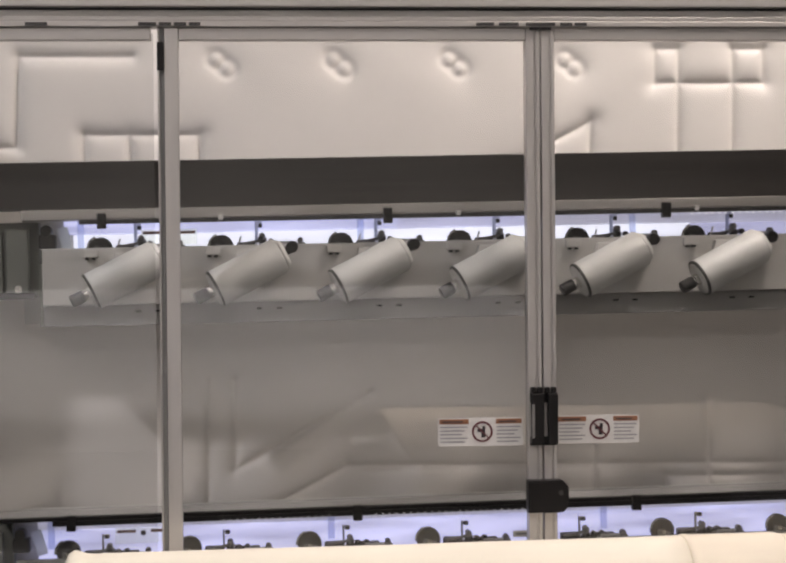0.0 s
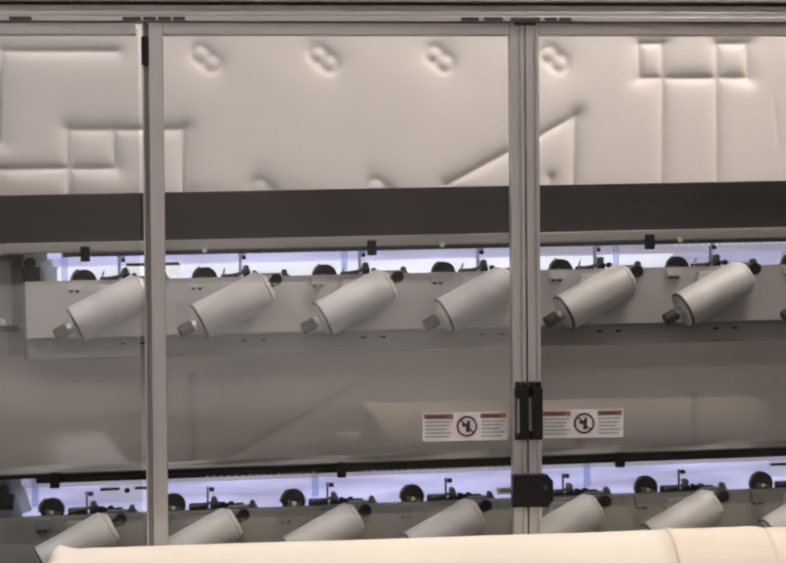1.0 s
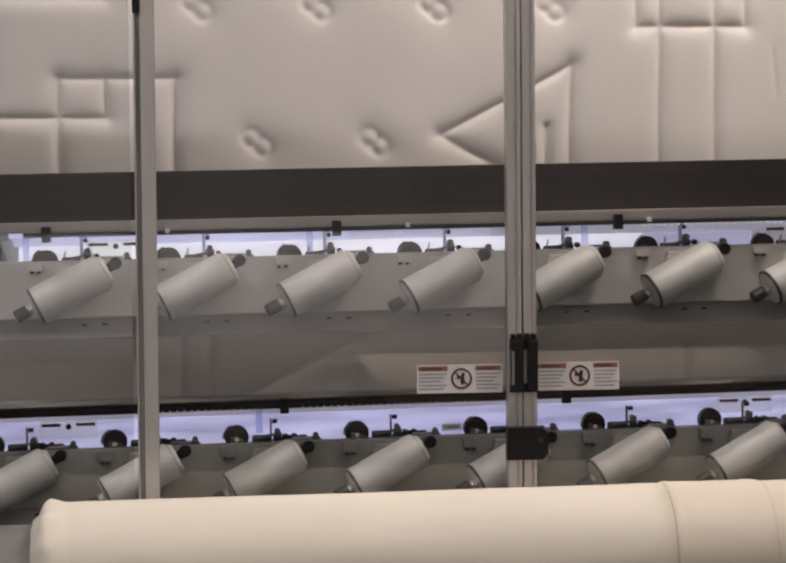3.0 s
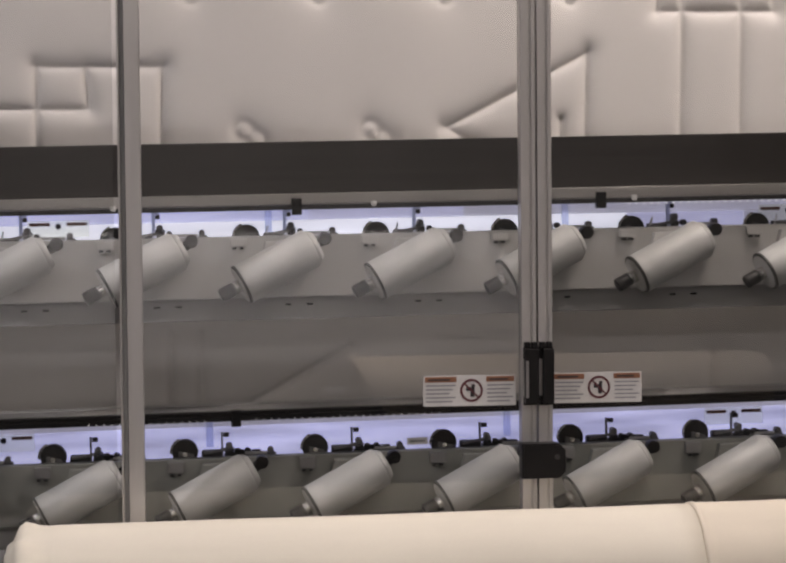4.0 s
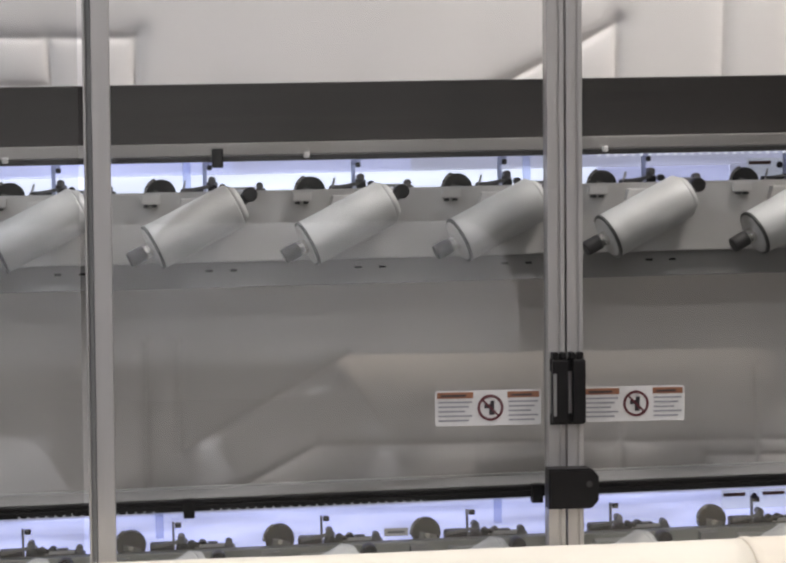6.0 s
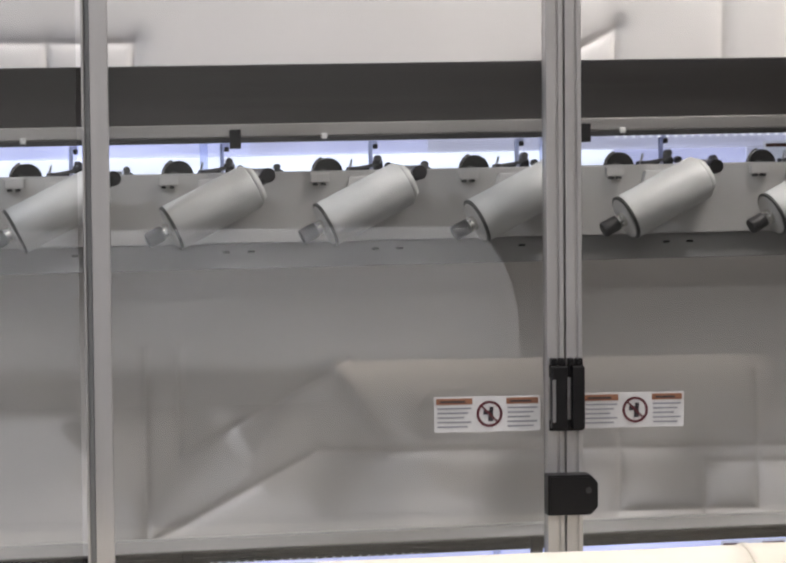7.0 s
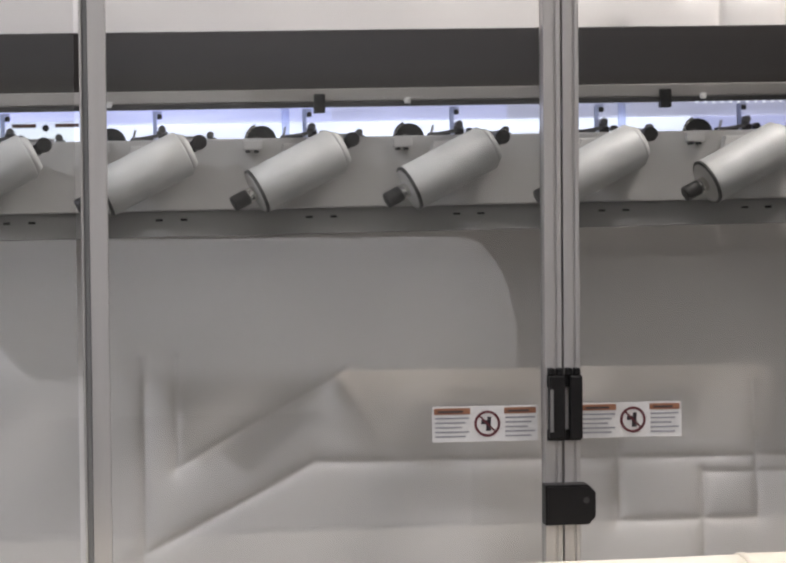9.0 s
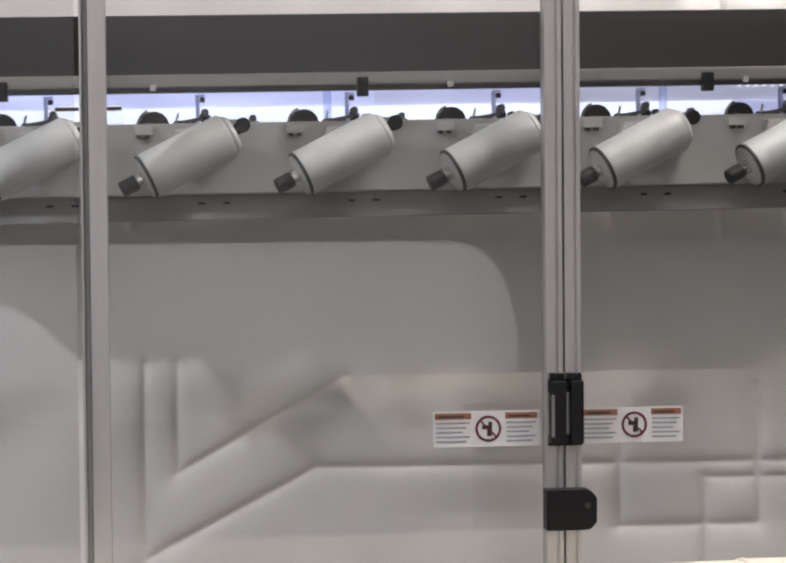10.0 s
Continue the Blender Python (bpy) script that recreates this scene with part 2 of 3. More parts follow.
# ---- quilted cloth ----
def stitch_lines():
    """Seams of the pattern, as x, z to x, z on the cloth."""
    lines = []

    def run(*pts):
        lines.extend((*p, *q) for p, q in zip(pts, pts[1:]))

    run((0.371, 1.987), (0.318, 1.987), (0.318, 1.911), (0.563, 1.911), (0.563, 1.987), (0.494, 1.987))
    run((0.371, 1.987), (0.365, 1.45))
    run((0.494, 1.987), (0.493, 1.45))
    run((0.162, 1.50), (0.172, 1.826), (-0.12, 1.674), (0.163, 1.520))
    run((0.117, 1.69), (0.113, 1.56))
    run((-1.3, 1.770), (-1.092, 1.772), (-1.085, 1.970), (-0.842, 1.970))
    run((-0.945, 1.50), (-0.945, 1.799), (-0.695, 1.799), (-0.702, 1.50))
    run((-0.848, 1.799), (-0.843, 1.715), (-1.3, 1.715))
    run((-0.69, 0.905), (-0.379, 1.068), (0.9, 1.058))
    run((-0.625, 1.26), (-0.625, 1.062), (-0.323, 1.231))
    run((-0.683, 1.26), (-0.686, 0.6))
    run((0.176, 1.10), (0.176, 0.948), (0.437, 0.946), (0.430, 1.2))
    run((0.335, 0.75), (0.335, 1.034), (0.60, 1.032))
    return lines


def quilted_cloth():
    nx, nz = 760, 420
    x0, x1, z0, z1 = -1.5, 1.0, 0.75, 2.13
    gx, gz = np.meshgrid(np.linspace(x0, x1, nx), np.linspace(z0, z1, nz))
    puff, crease = np.ones(gx.shape), np.zeros(gx.shape)
    for ax, az, bx, bz in stitch_lines():
        ux, uz = bx - ax, bz - az
        k = np.clip(((gx - ax) * ux + (gz - az) * uz) / (ux * ux + uz * uz), 0, 1)
        far = np.hypot(gx - ax - k * ux, gz - az - k * uz)
        held = np.clip((gz - 1.45) / 0.13, 0, 1) if min(az, bz) > 1.4 else 1.0
        puff *= 1 - held * np.exp(-far / 0.013)
        steep = abs(uz) / math.hypot(ux, uz)
        crease = np.maximum(crease, held * (0.0015 + 0.0006 * steep ** 4) * np.exp(-(far / 0.0058) ** 2))
    # loose fold beside the pattern
    bend = np.abs(gx - 0.627 - 0.10 * (1.81 - gz))
    h = 0.013 * puff - crease - 0.003 * np.exp(-((bend / 0.006) ** 2) - ((gz - 1.81) / 0.05) ** 4)
    # tufts: a slanted pair of small rings pressed into the padding
    for row, (tz, start) in enumerate(((1.953, -0.646), (1.660, -0.521))):
        for i in range(4 if row == 0 else 2):
            cx = start + 0.257 * i
            k = np.clip(((gx - cx) * 0.024 - (gz - tz) * 0.020) / 0.000976, -0.5, 0.5)
            far = np.hypot(gx - cx - 0.024 * k, gz - tz + 0.020 * k)
            h -= 0.005 * np.exp(-((far / 0.0225) ** 4)) + 0.020 * np.exp(-np.hypot(far, 0.016) / 0.027)
            for ox, oz in ((-0.012, 0.010), (0.012, -0.010)):
                rr = np.hypot(gx - cx - ox, gz - tz - oz)
                h += 0.0095 * np.exp(-((rr / 0.0145) ** 2.8))
    wob = np.array([noise.noise((a * 2.2, b * 2.2, 3.0)) for a, b in zip(gx[::10, ::10].ravel(), gz[::10, ::10].ravel())]).reshape(gx[::10, ::10].shape)
    rows = np.linspace(0, wob.shape[0] - 1, nz)
    cols = np.linspace(0, wob.shape[1] - 1, nx)
    wide = np.array([np.interp(cols, np.arange(wob.shape[1]), r) for r in wob])
    wide = np.array([np.interp(rows, np.arange(wob.shape[0]), c) for c in wide.T]).T
    h += 0.005 * wide
    front = np.column_stack([gx.ravel(), (0.362 - h).ravel(), gz.ravel()])
    idx = np.arange(nx * nz).reshape(nz, nx)
    quads = np.column_stack([idx[:-1, :-1].ravel(), idx[:-1, 1:].ravel(), idx[1:, 1:].ravel(), idx[1:, :-1].ravel()])
    me = bpy.data.meshes.new("quilted_cloth")
    me.from_pydata(front.tolist(), [], quads.tolist())
    me.polygons.foreach_set("use_smooth", [True] * len(me.polygons))
    me.materials.append(CLOTH)
    ob = new("quilted_cloth", me)
    tagged(ob, "white quilted mattress cloth stretched upright behind the heads", "fabric")
    part("lining", box(x0, x1, 0.376, 0.386, z0, z1), WALL, ob, "plain lining behind the padding")
    return ob


quilted_cloth()


# ---- sewing heads ----
PITCH = 0.2545
UNITS = range(-2, 6)


def cylinder_unit(head, x, dz):
    """One slanted drive cylinder with its end collar, stub and cap."""
    a, b = Vector((x - 0.113, 0.103, -0.150 + dz)), Vector((x + 0.020, 0.122, -0.084 + dz))
    u = (b - a).normalized()
    body = part("cylinder", rod(a, b, 0.039, n=40, bevel=0.003), STEEL, head, "matt silver slanted cylinder")
    part("rim", rod(a - u * 0.004, a + u * 0.001, 0.0402, n=40, bevel=0.001), RIM, body, "dark end rim")
    part("end_disc", rod(a - u * 0.0055, a - u * 0.0041, 0.035, n=32), PLATE, body)
    part("shoulder", rod(b, b + u * 0.012, 0.036, 0.028, n=32), STEEL, body)
    part("collar", rod(a - u * 0.020, a - u * 0.005, 0.013, n=20, bevel=0.002), COLLAR, body, "bright steel collar")
    part("stub", rod(a - u * 0.048, a - u * 0.018, 0.0135, n=16, bevel=0.003), DARK, body, "dark stub")
    c = b + u * 0.030 + Vector((0, 0, 0.004))
    cap = rod(c + Vector((0, -0.012, 0)), c + Vector((0, 0.02, 0)), 0.0125, n=20, bevel=0.002)
    rod(b + u * 0.008, c, 0.0095, n=14, bm=cap)
    part("cap", cap, BLACK, body, "black round cap")
    clamp = box(x - 0.080, x + 0.004, 0.150, 0.1745, -0.125 + dz, -0.071 + dz, 0.003)
    for v in clamp.verts:
        if v.co.x < x - 0.04 and v.co.z > -0.09 + dz:
            v.co.x += 0.012
    part("clamp", clamp, SHADED_PLATE if dz else PLATE, body)


def lever_unit(head, x, up):
    """The needle wheel and lever gear on the plate's upper edge."""
    wheel = part("wheel", rod((x - 0.100, 0.208, -0.063 + up), (x - 0.100, 0.226, -0.063 + up), 0.0255, n=32, bevel=0.002), DARK, head, "dark disc wheel")
    arc = bmesh.new()
    pts = [(x - 0.100 + 0.0275 * math.cos(k), 0.205, -0.063 + up + 0.0275 * math.sin(k)) for k in [math.pi * (0.62 + 0.10 * i) for i in range(5)]]
    for p, q in zip(pts, pts[1:]):
        rod(p, q, 0.003, n=8, bm=arc)
    part("guard_arc", arc, COLLAR, wheel, "thin steel guard")
    foot = part("bracket", box(x - 0.134, x - 0.102, 0.160, 0.1748, -0.080 - 0.5 * up, -0.064, 0.002), HINGE if up else PLATE, wheel)
    fork = box(x - 0.113, x - 0.083, 0.1985, 0.2035, -0.086 + 0.3 * up, -0.056 + 0.7 * up, 0.002)
    for v in fork.verts:
        if v.co.z > -0.070 and v.co.x > x - 0.098:
            v.co.z -= 0.007
    part("fork", fork, HINGE, wheel, "grey fork")
    part("axle", rod((x - 0.100, 0.1945, -0.066 + up), (x - 0.100, 0.1984, -0.066 + up), 0.005, n=12), COLLAR, wheel)
    for c in (-0.130, -0.116):
        part("pad", box(x + c, x + c + 0.008, 0.158, 0.172, -0.085 - 0.5 * up, -0.0802 - 0.5 * up, 0.001), DARK, foot)
    lever = part("lever", box(x - 0.0295, x - (0.0255 if up else 0.0225), 0.208, 0.216, -0.070, -0.014, 0.001), HINGE if up else STAY, head, "thin upright lever")
    if not up:
        part("crossbar", box(x - 0.0296, x - 0.0135, 0.2066, 0.2076, -0.0145, -0.0105, 0.0002), STAY, lever)
        fin = box(x - 0.0695, x - 0.0655, 0.206, 0.210, -0.072, -0.040, 0.001)
        bmesh.ops.rotate(fin, verts=fin.verts, cent=(x - 0.0675, 0.208, -0.072), matrix=Matrix.Rotation(radians(16), 3, "Y"))
        part("fin", fin, WHITE, wheel)
    part("tip", box(x - (0.0245 if up else 0.0220), x - 0.0135, 0.207, 0.216, -0.024, -0.015, 0.002), DARK, lever)
    gear = part("gear_block", box(x - 0.068, x - 0.028, 0.206, 0.230, -0.070, -0.0535 + up * 0.4, 0.005), DARK, head, "dark gear block")
    arm = box(x - 0.064, x - 0.018, 0.202, 0.2055, -0.058 + up * 0.4, -0.052 + up * 0.4, 0.001)
    bmesh.ops.rotate(arm, verts=arm.verts, cent=(x - 0.04, 0.204, -0.055), matrix=Matrix.Rotation(radians(-9), 3, "Y"))
    part("arm", arm, HINGE, gear)
    knob = rod((x - 0.014, 0.200, -0.041), (x - 0.014, 0.225, -0.041), 0.0065, n=16, bevel=0.002)
    rod((x - 0.0195, 0.206, -0.049), (x - 0.0085, 0.222, -0.049), 0.006, n=12, bm=knob)
    part("motor_knob", knob, HINGE, gear)
    part("knob_foot", box(x - 0.021, x - 0.005, 0.204, 0.224, -0.070, -0.049, 0.003), DARK, gear)
    part("pin", rod((x + 0.004, 0.202, -0.053), (x + 0.004, 0.222, -0.053), 0.006, n=14, bevel=0.001), DARK, gear)
    part("link", box(x + 0.0085, x + 0.0595, 0.2025, 0.2075, -0.0595, -0.0535, 0.001), PLATE, gear, "flat grey link")
    tail = box(x + 0.060, x + 0.078, 0.205, 0.222, -0.070, -0.056, 0.004)
    rod((x + 0.067, 0.202, -0.052), (x + 0.067, 0.222, -0.052), 0.0062, n=14, bm=tail)
    part("end_pin", tail, HINGE, gear)
    if up:
        bar = box(x - 0.024, x + 0.074, 0.208, 0.228, -0.070, -0.0555, 0.004)
        rod((x + 0.022, 0.206, -0.0545), (x + 0.022, 0.226, -0.0545), 0.0075, n=12, bm=bar)
        box(x + 0.030, x + 0.048, 0.206, 0.224, -0.060, -0.051, 0.002, bm=bar)
        rod((x - 0.004, 0.204, -0.050), (x + 0.016, 0.204, -0.054), 0.0045, n=10, bm=bar)
        part("gear_bar", bar, DARK, gear)


def decal(head, x, z, y):
    sheet = part("safety_decal", box(x - 0.060, x + 0.060, y, y + 0.001, z - 0.020, z + 0.014), FILM, head, "white safety decal with dark bars")
    for cx in (-0.036, 0.036):
        part("bar", box(x + cx - 0.02, x + cx + 0.02, y - 0.001, y - 0.0002, z + 0.003, z + 0.0095), ORANGE, sheet)
    part("mark", rod((x, y - 0.001, z + 0.002), (x, y - 0.0002, z + 0.002), 0.006, n=12), INK, sheet)


def sewing_head(name, label, beam, panels, dots, shift, up, cx, cz):
    head = thing(name, label, "sewing head", "sewing heads")
    x0, x1 = -0.733, 1.55
    low = 0.0 if beam else -0.014
    if beam:
        part("beam", box(x0 - 0.30, x1, 0.175, 0.25, 0.0205, 0.121, 0.003), BEAM, head, "wide dark beam")
    if beam:
        part("upper_rail", box(x0 - 0.04, x1, 0.150, 0.262, -0.0015, 0.0203, 0.002), ALU_RAIL, head, "silver rail")
    else:
        part("upper_rail", box(x0 - 0.04, x1, 0.148, 0.170, 0.0096, 0.018, 0.002), BLACK, head, "thin black rail")
        part("cover", box(x0 - 0.04, x1, 0.1705, 0.300, 0.0115, 0.0165, 0.001), SKIRT, head, "grey top cover")
    part("cable_rail", box(x0 + 0.08, x1, 0.146, 0.160, cz - 0.006, cz + (0.0032 if beam else 0.0045), 0.001), DARK if beam else BLACK, head, "thin dark rail")
    part("back_plate", box(x0 - 0.05, x1, 0.290, 0.300, -0.22, 0.02), PLATE, head)
    if panels[1]:
        # The fade of the light is stepped into separate glow materials.
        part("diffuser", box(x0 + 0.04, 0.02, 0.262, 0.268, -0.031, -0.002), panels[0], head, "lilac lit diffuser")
        part("diffuser", box(0.0203, 0.33, 0.262, 0.268, -0.031, -0.002), PANEL_DIMMED, head, "pale lit diffuser")
        part("diffuser", box(0.3303, x1, 0.262, 0.268, -0.031, -0.002), PANEL_FAINT, head, "grey dimly lit diffuser")
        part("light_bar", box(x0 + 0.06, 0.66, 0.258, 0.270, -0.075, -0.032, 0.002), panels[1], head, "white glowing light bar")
        part("light_bar", box(0.6605, 0.90, 0.258, 0.270, -0.075, -0.032, 0.002), PANEL_DIMMED, head, "pale dimmer light bar")
        part("light_bar", box(0.9005, x1, 0.258, 0.270, -0.075, -0.032, 0.002), PANEL_FAINT, head, "grey dim light bar")
    else:
        part("diffuser", box(x0 + 0.04, x1, 0.262, 0.268, -0.105, -0.0225), panels[0], head, "lilac lit diffuser")
        part("diffuser", box(x0 + 0.04, x1, 0.260, 0.268, -0.0222, 0.010), PANEL_FAINT, head, "dim upper edge of the diffuser")
    # The lower head's plate and body take the shaded copy of the grey.
    part("face_plate", box(x0, x1, 0.175, 0.203, -0.180 + low, -0.060 + low, 0.003), PLATE if beam else SHADED_PLATE, head, "grey face plate" if beam else "grey face plate in a shaded tone")
    part("body", box(x0, x1, 0.2035, 0.255, -0.178 + low, -0.095 + low, 0.003), PLATE if beam else SHADED_PLATE, head)
    part("skirt", box(x0, x1, 0.195, 0.205, -0.224 + low, -0.1805 + low, 0.002), SKIRT, head, "darker grey lower strip")
    for c in (cx - 0.597, cx, cx + 0.594, cx + 1.19):
        part("clip", box(c - 0.0095, c + 0.0095, 0.136, 0.158, cz - 0.016, cz + 0.016, 0.002), BLACK, head, "black cable clip")
        part("stay", box(c - 0.058, c - 0.044, 0.254, 0.2565, -0.062, 0.004), STAY, head)
    for c in (cx - 0.350, cx + 0.149, cx + 0.66) if beam else ():
        part("fixing", box(c - 0.005, c + 0.005, 0.140, 0.150, cz - 0.002, cz + 0.008, 0.002), WHITE, head, "small white fixing")
    bm = bmesh.new()
    for lo, hi in dots:
        for i in range(int((hi - lo) / 0.0148)):
            c = lo + i * 0.0148
            box(c, c + (0.0045 if beam else 0.0032), 0.150 if beam else 0.1425, 0.1535 if beam else 0.1455, cz - (0.0095 if beam else 0.0048), cz - (0.006 if beam else 0.0028), bm=bm)
    part("led_strip", bm, LED if beam else LED_DIM, head, "row of tiny led dots")
    for i in UNITS:
        cylinder_unit(head, shift + PITCH * i, 0.0 if beam else -0.012)
        have = set(head.children)
        lever_unit(head, shift + PITCH * i, up)
        for fitting in set(head.children) - have:
            fitting.location.z = low
        for c in (-0.027, 0.015):
            part("slot", box(PITCH * i + c - 0.006, PITCH * i + c + 0.006, 0.1935, 0.1949, -0.197 + low, -0.193 + low), BLACK, head)
    decal(head, -0.47, -0.036, 0.252)
    decal(head, 0.99, -0.036, 0.252)
    if not beam:
        tag = part("rating_tag", box(0.335, 0.376, 0.1735, 0.1747, -0.067, -0.053, 0.0003), WHITE, head, "small white tag")
        tag.location = (-0.02, 0, 0.004)
        part("tag_bar", box(0.341, 0.370, 0.1730, 0.1734, -0.062, -0.058), TEXT, tag)
    # carriage at the head's end
    end = part("end_carriage", box(x0 - 0.25, x0 - 0.0095, 0.235, 0.288, -0.160, -0.003, 0.004), GREENGREY, head, "dark green-grey end carriage")
    for a, b in ((-0.235, -0.150), (-0.138, -0.085), (-0.078, -0.030)):
        part("cover", box(x0 + a, x0 + b, 0.206, 0.2345, -0.150, -0.022 + 0.1 * (a + 0.14), 0.004), GREENGREY, end)
    part("cable_tray", box(x0 - 0.24, x0 - 0.02, 0.212, 0.2345, -0.165, -0.1515, 0.003), DARK, end)
    part("end_plate", box(x0 - 0.009, x0 - 0.0005, 0.196, 0.332, -0.2235 + low, -0.0905, 0.001), GREENGREY, end)
    part("screw", rod((x0 - 0.052, 0.196, -0.143), (x0 - 0.052, 0.2058, -0.143), 0.008, n=14), COLLAR, end)
    hub = box(x0 - 0.008, x0 + 0.028, 0.195, 0.234, -0.060, -0.030, 0.004)
    rod((x0 + 0.008, 0.190, -0.022), (x0 + 0.008, 0.234, -0.022), 0.012, n=16, bevel=0.002, bm=hub)
    part("hinge_block", hub, DARK, end)
    bm = box(x0 + 0.035, x0 + 0.058, 0.205, 0.212, -0.068, -0.015, 0.002)
    bmesh.ops.rotate(bm, verts=bm.verts, cent=(x0 + 0.046, 0.21, -0.04), matrix=Matrix.Rotation(radians(-16), 3, "Y"))
    part("white_bracket", bm, FILM, end, "white angled bracket")
    return head


upper = sewing_head("sewing_head", "long grey upper sewing head with slanted silver cylinders", True, (PANEL, LIGHT), ((0.64, 1.4),), -0.004, 0.0, -0.009, -0.005)
lower = sewing_head("sewing_head", "long grey lower sewing head with slanted silver cylinders", False, (LOW_PANEL, None), ((0.02, 0.40), (-0.30, -0.05)), -0.017, 0.012, -0.017, 0.005)


# ---- enclosure ----
def profile(x0, x1, z0, z1, y0=-0.018, y1=0.018, parent=None, name="stile", mat=None, groove=True):
    """An extruded bar: two lips with a recessed groove along it."""
    bm = bmesh.new()
    if groove and z1 - z0 > x1 - x0:
        w = (x1 - x0)
        box(x0, x0 + w * 0.60, y0, y1, z0, z1, 0.0015, bm=bm)
        box(x0 + w * 0.60 + 0.0004, x0 + w * 0.70, y0 + 0.002, y1, z0, z1, bm=bm)
        box(x0 + w * 0.70 + 0.0004, x1, y0, y1, z0, z1, 0.0015, bm=bm)
    else:
        box(x0, x1, y0, y1, z0, z1, 0.0015, bm=bm)
    return part(name, bm, mat or ALU, parent)


def warning_label(door, x0, x1, z0, z1):
    y = -0.0042
    sheet = part("warning_label", box(x0, x1, y, y + 0.0008, z0, z1), PAPER, door, "white warning label with orange header bars")
    w, h = x1 - x0, z1 - z0
    cx = x0 + w * 0.52
    for a, b in ((x0 + 0.003, cx - 0.028), (cx + 0.028, x1 - 0.003)):
        part("header_bar", box(a, b, y - 0.0007, y - 0.0001, z1 - 0.013, z1 - 0.003), ORANGE, sheet, "orange header bar")
        part("header_word", box(a + 0.006, b - 0.012, y - 0.0011, y - 0.0008, z1 - 0.010, z1 - 0.007), INK, sheet)
        bm = bmesh.new()
        for i in range(5):
            z = z1 - 0.019 - i * 0.0075
            box(a + 0.002, b - 0.002 - 0.012 * ((i * 7) % 3) / 2, y - 0.0007, y - 0.0001, z - 0.0016, z + 0.0010, bm=bm)
        part("text_bars", bm, TEXT, sheet, "lines of small unreadable print")
    # ring, slash and figure block
    cz = (z0 + z1) / 2
    bm = bmesh.new()
    n = 40
    ring = [[bm.verts.new((cx + r * math.cos(2 * math.pi * i / n), yy, cz + r * math.sin(2 * math.pi * i / n))) for i in range(n)] for r, yy in ((0.0215, y - 0.0001), (0.0215, y - 0.0009), (0.0172, y - 0.0009), (0.0172, y - 0.0001))]
    for p, q in zip(ring, ring[1:] + ring[:1]):
        for i in range(n):
            bm.faces.new((p[i], p[(i + 1) % n], q[(i + 1) % n], q[i]))
    bmesh.ops.recalc_face_normals(bm, faces=bm.faces)
    part("ring", bm, RED, sheet, "dark red prohibition ring")
    bm = box(cx - 0.0185, cx + 0.0185, y - 0.0014, y - 0.0010, cz - 0.0016, cz + 0.0016)
    bmesh.ops.rotate(bm, verts=bm.verts, cent=(cx, y, cz), matrix=Matrix.Rotation(radians(45), 3, "Y"))
    part("slash", bm, RED, sheet)
    bm = box(cx - 0.002, cx + 0.006, y - 0.0009, y - 0.0002, cz - 0.012, cz + 0.004)
    box(cx - 0.010, cx + 0.006, y - 0.0009, y - 0.0002, cz - 0.001, cz + 0.006, bm=bm)
    box(cx + 0.000, cx + 0.0065, y - 0.00085, y - 0.00025, cz + 0.006, cz + 0.0115, bm=bm)
    part("pictogram", bm, INK, sheet, "black pictogram")


def pull_handle(door, x0, x1, inner):
    """A bow handle: a bar on two feet, with notched cleats on top."""
    z0, z1 = 1.142, 1.261
    w = x1 - x0
    a, b = (x0 + 0.006, x1) if inner > 0 else (x0 + 0.0005, x1)
    h = part("handle", box(a, b, -0.044, -0.026, z0 + 0.004, z1 - 0.012, 0.003), BLACK, door, "black plastic pull handle")
    for za, zb in ((z0, z0 + 0.018), (z1 - 0.032, z1 - 0.011)):
        part("foot", box(x0, x1, -0.0262, -0.0185, za, zb, 0.001), BLACK, h)
    for k in (0.05, 0.55):
        part("cleat", box(x0 + w * k, x0 + w * (k + 0.36), -0.038, -0.0186, z1 - 0.0115, z1, 0.002), BLACK, h)
    if inner < 0:
        part("edge_strip", box(x0 + 0.001, x0 + 0.0065, -0.0450, -0.0442, z0 + 0.016, z1 - 0.034, 0.0002), HINGE, h, "narrow grey edge strip")


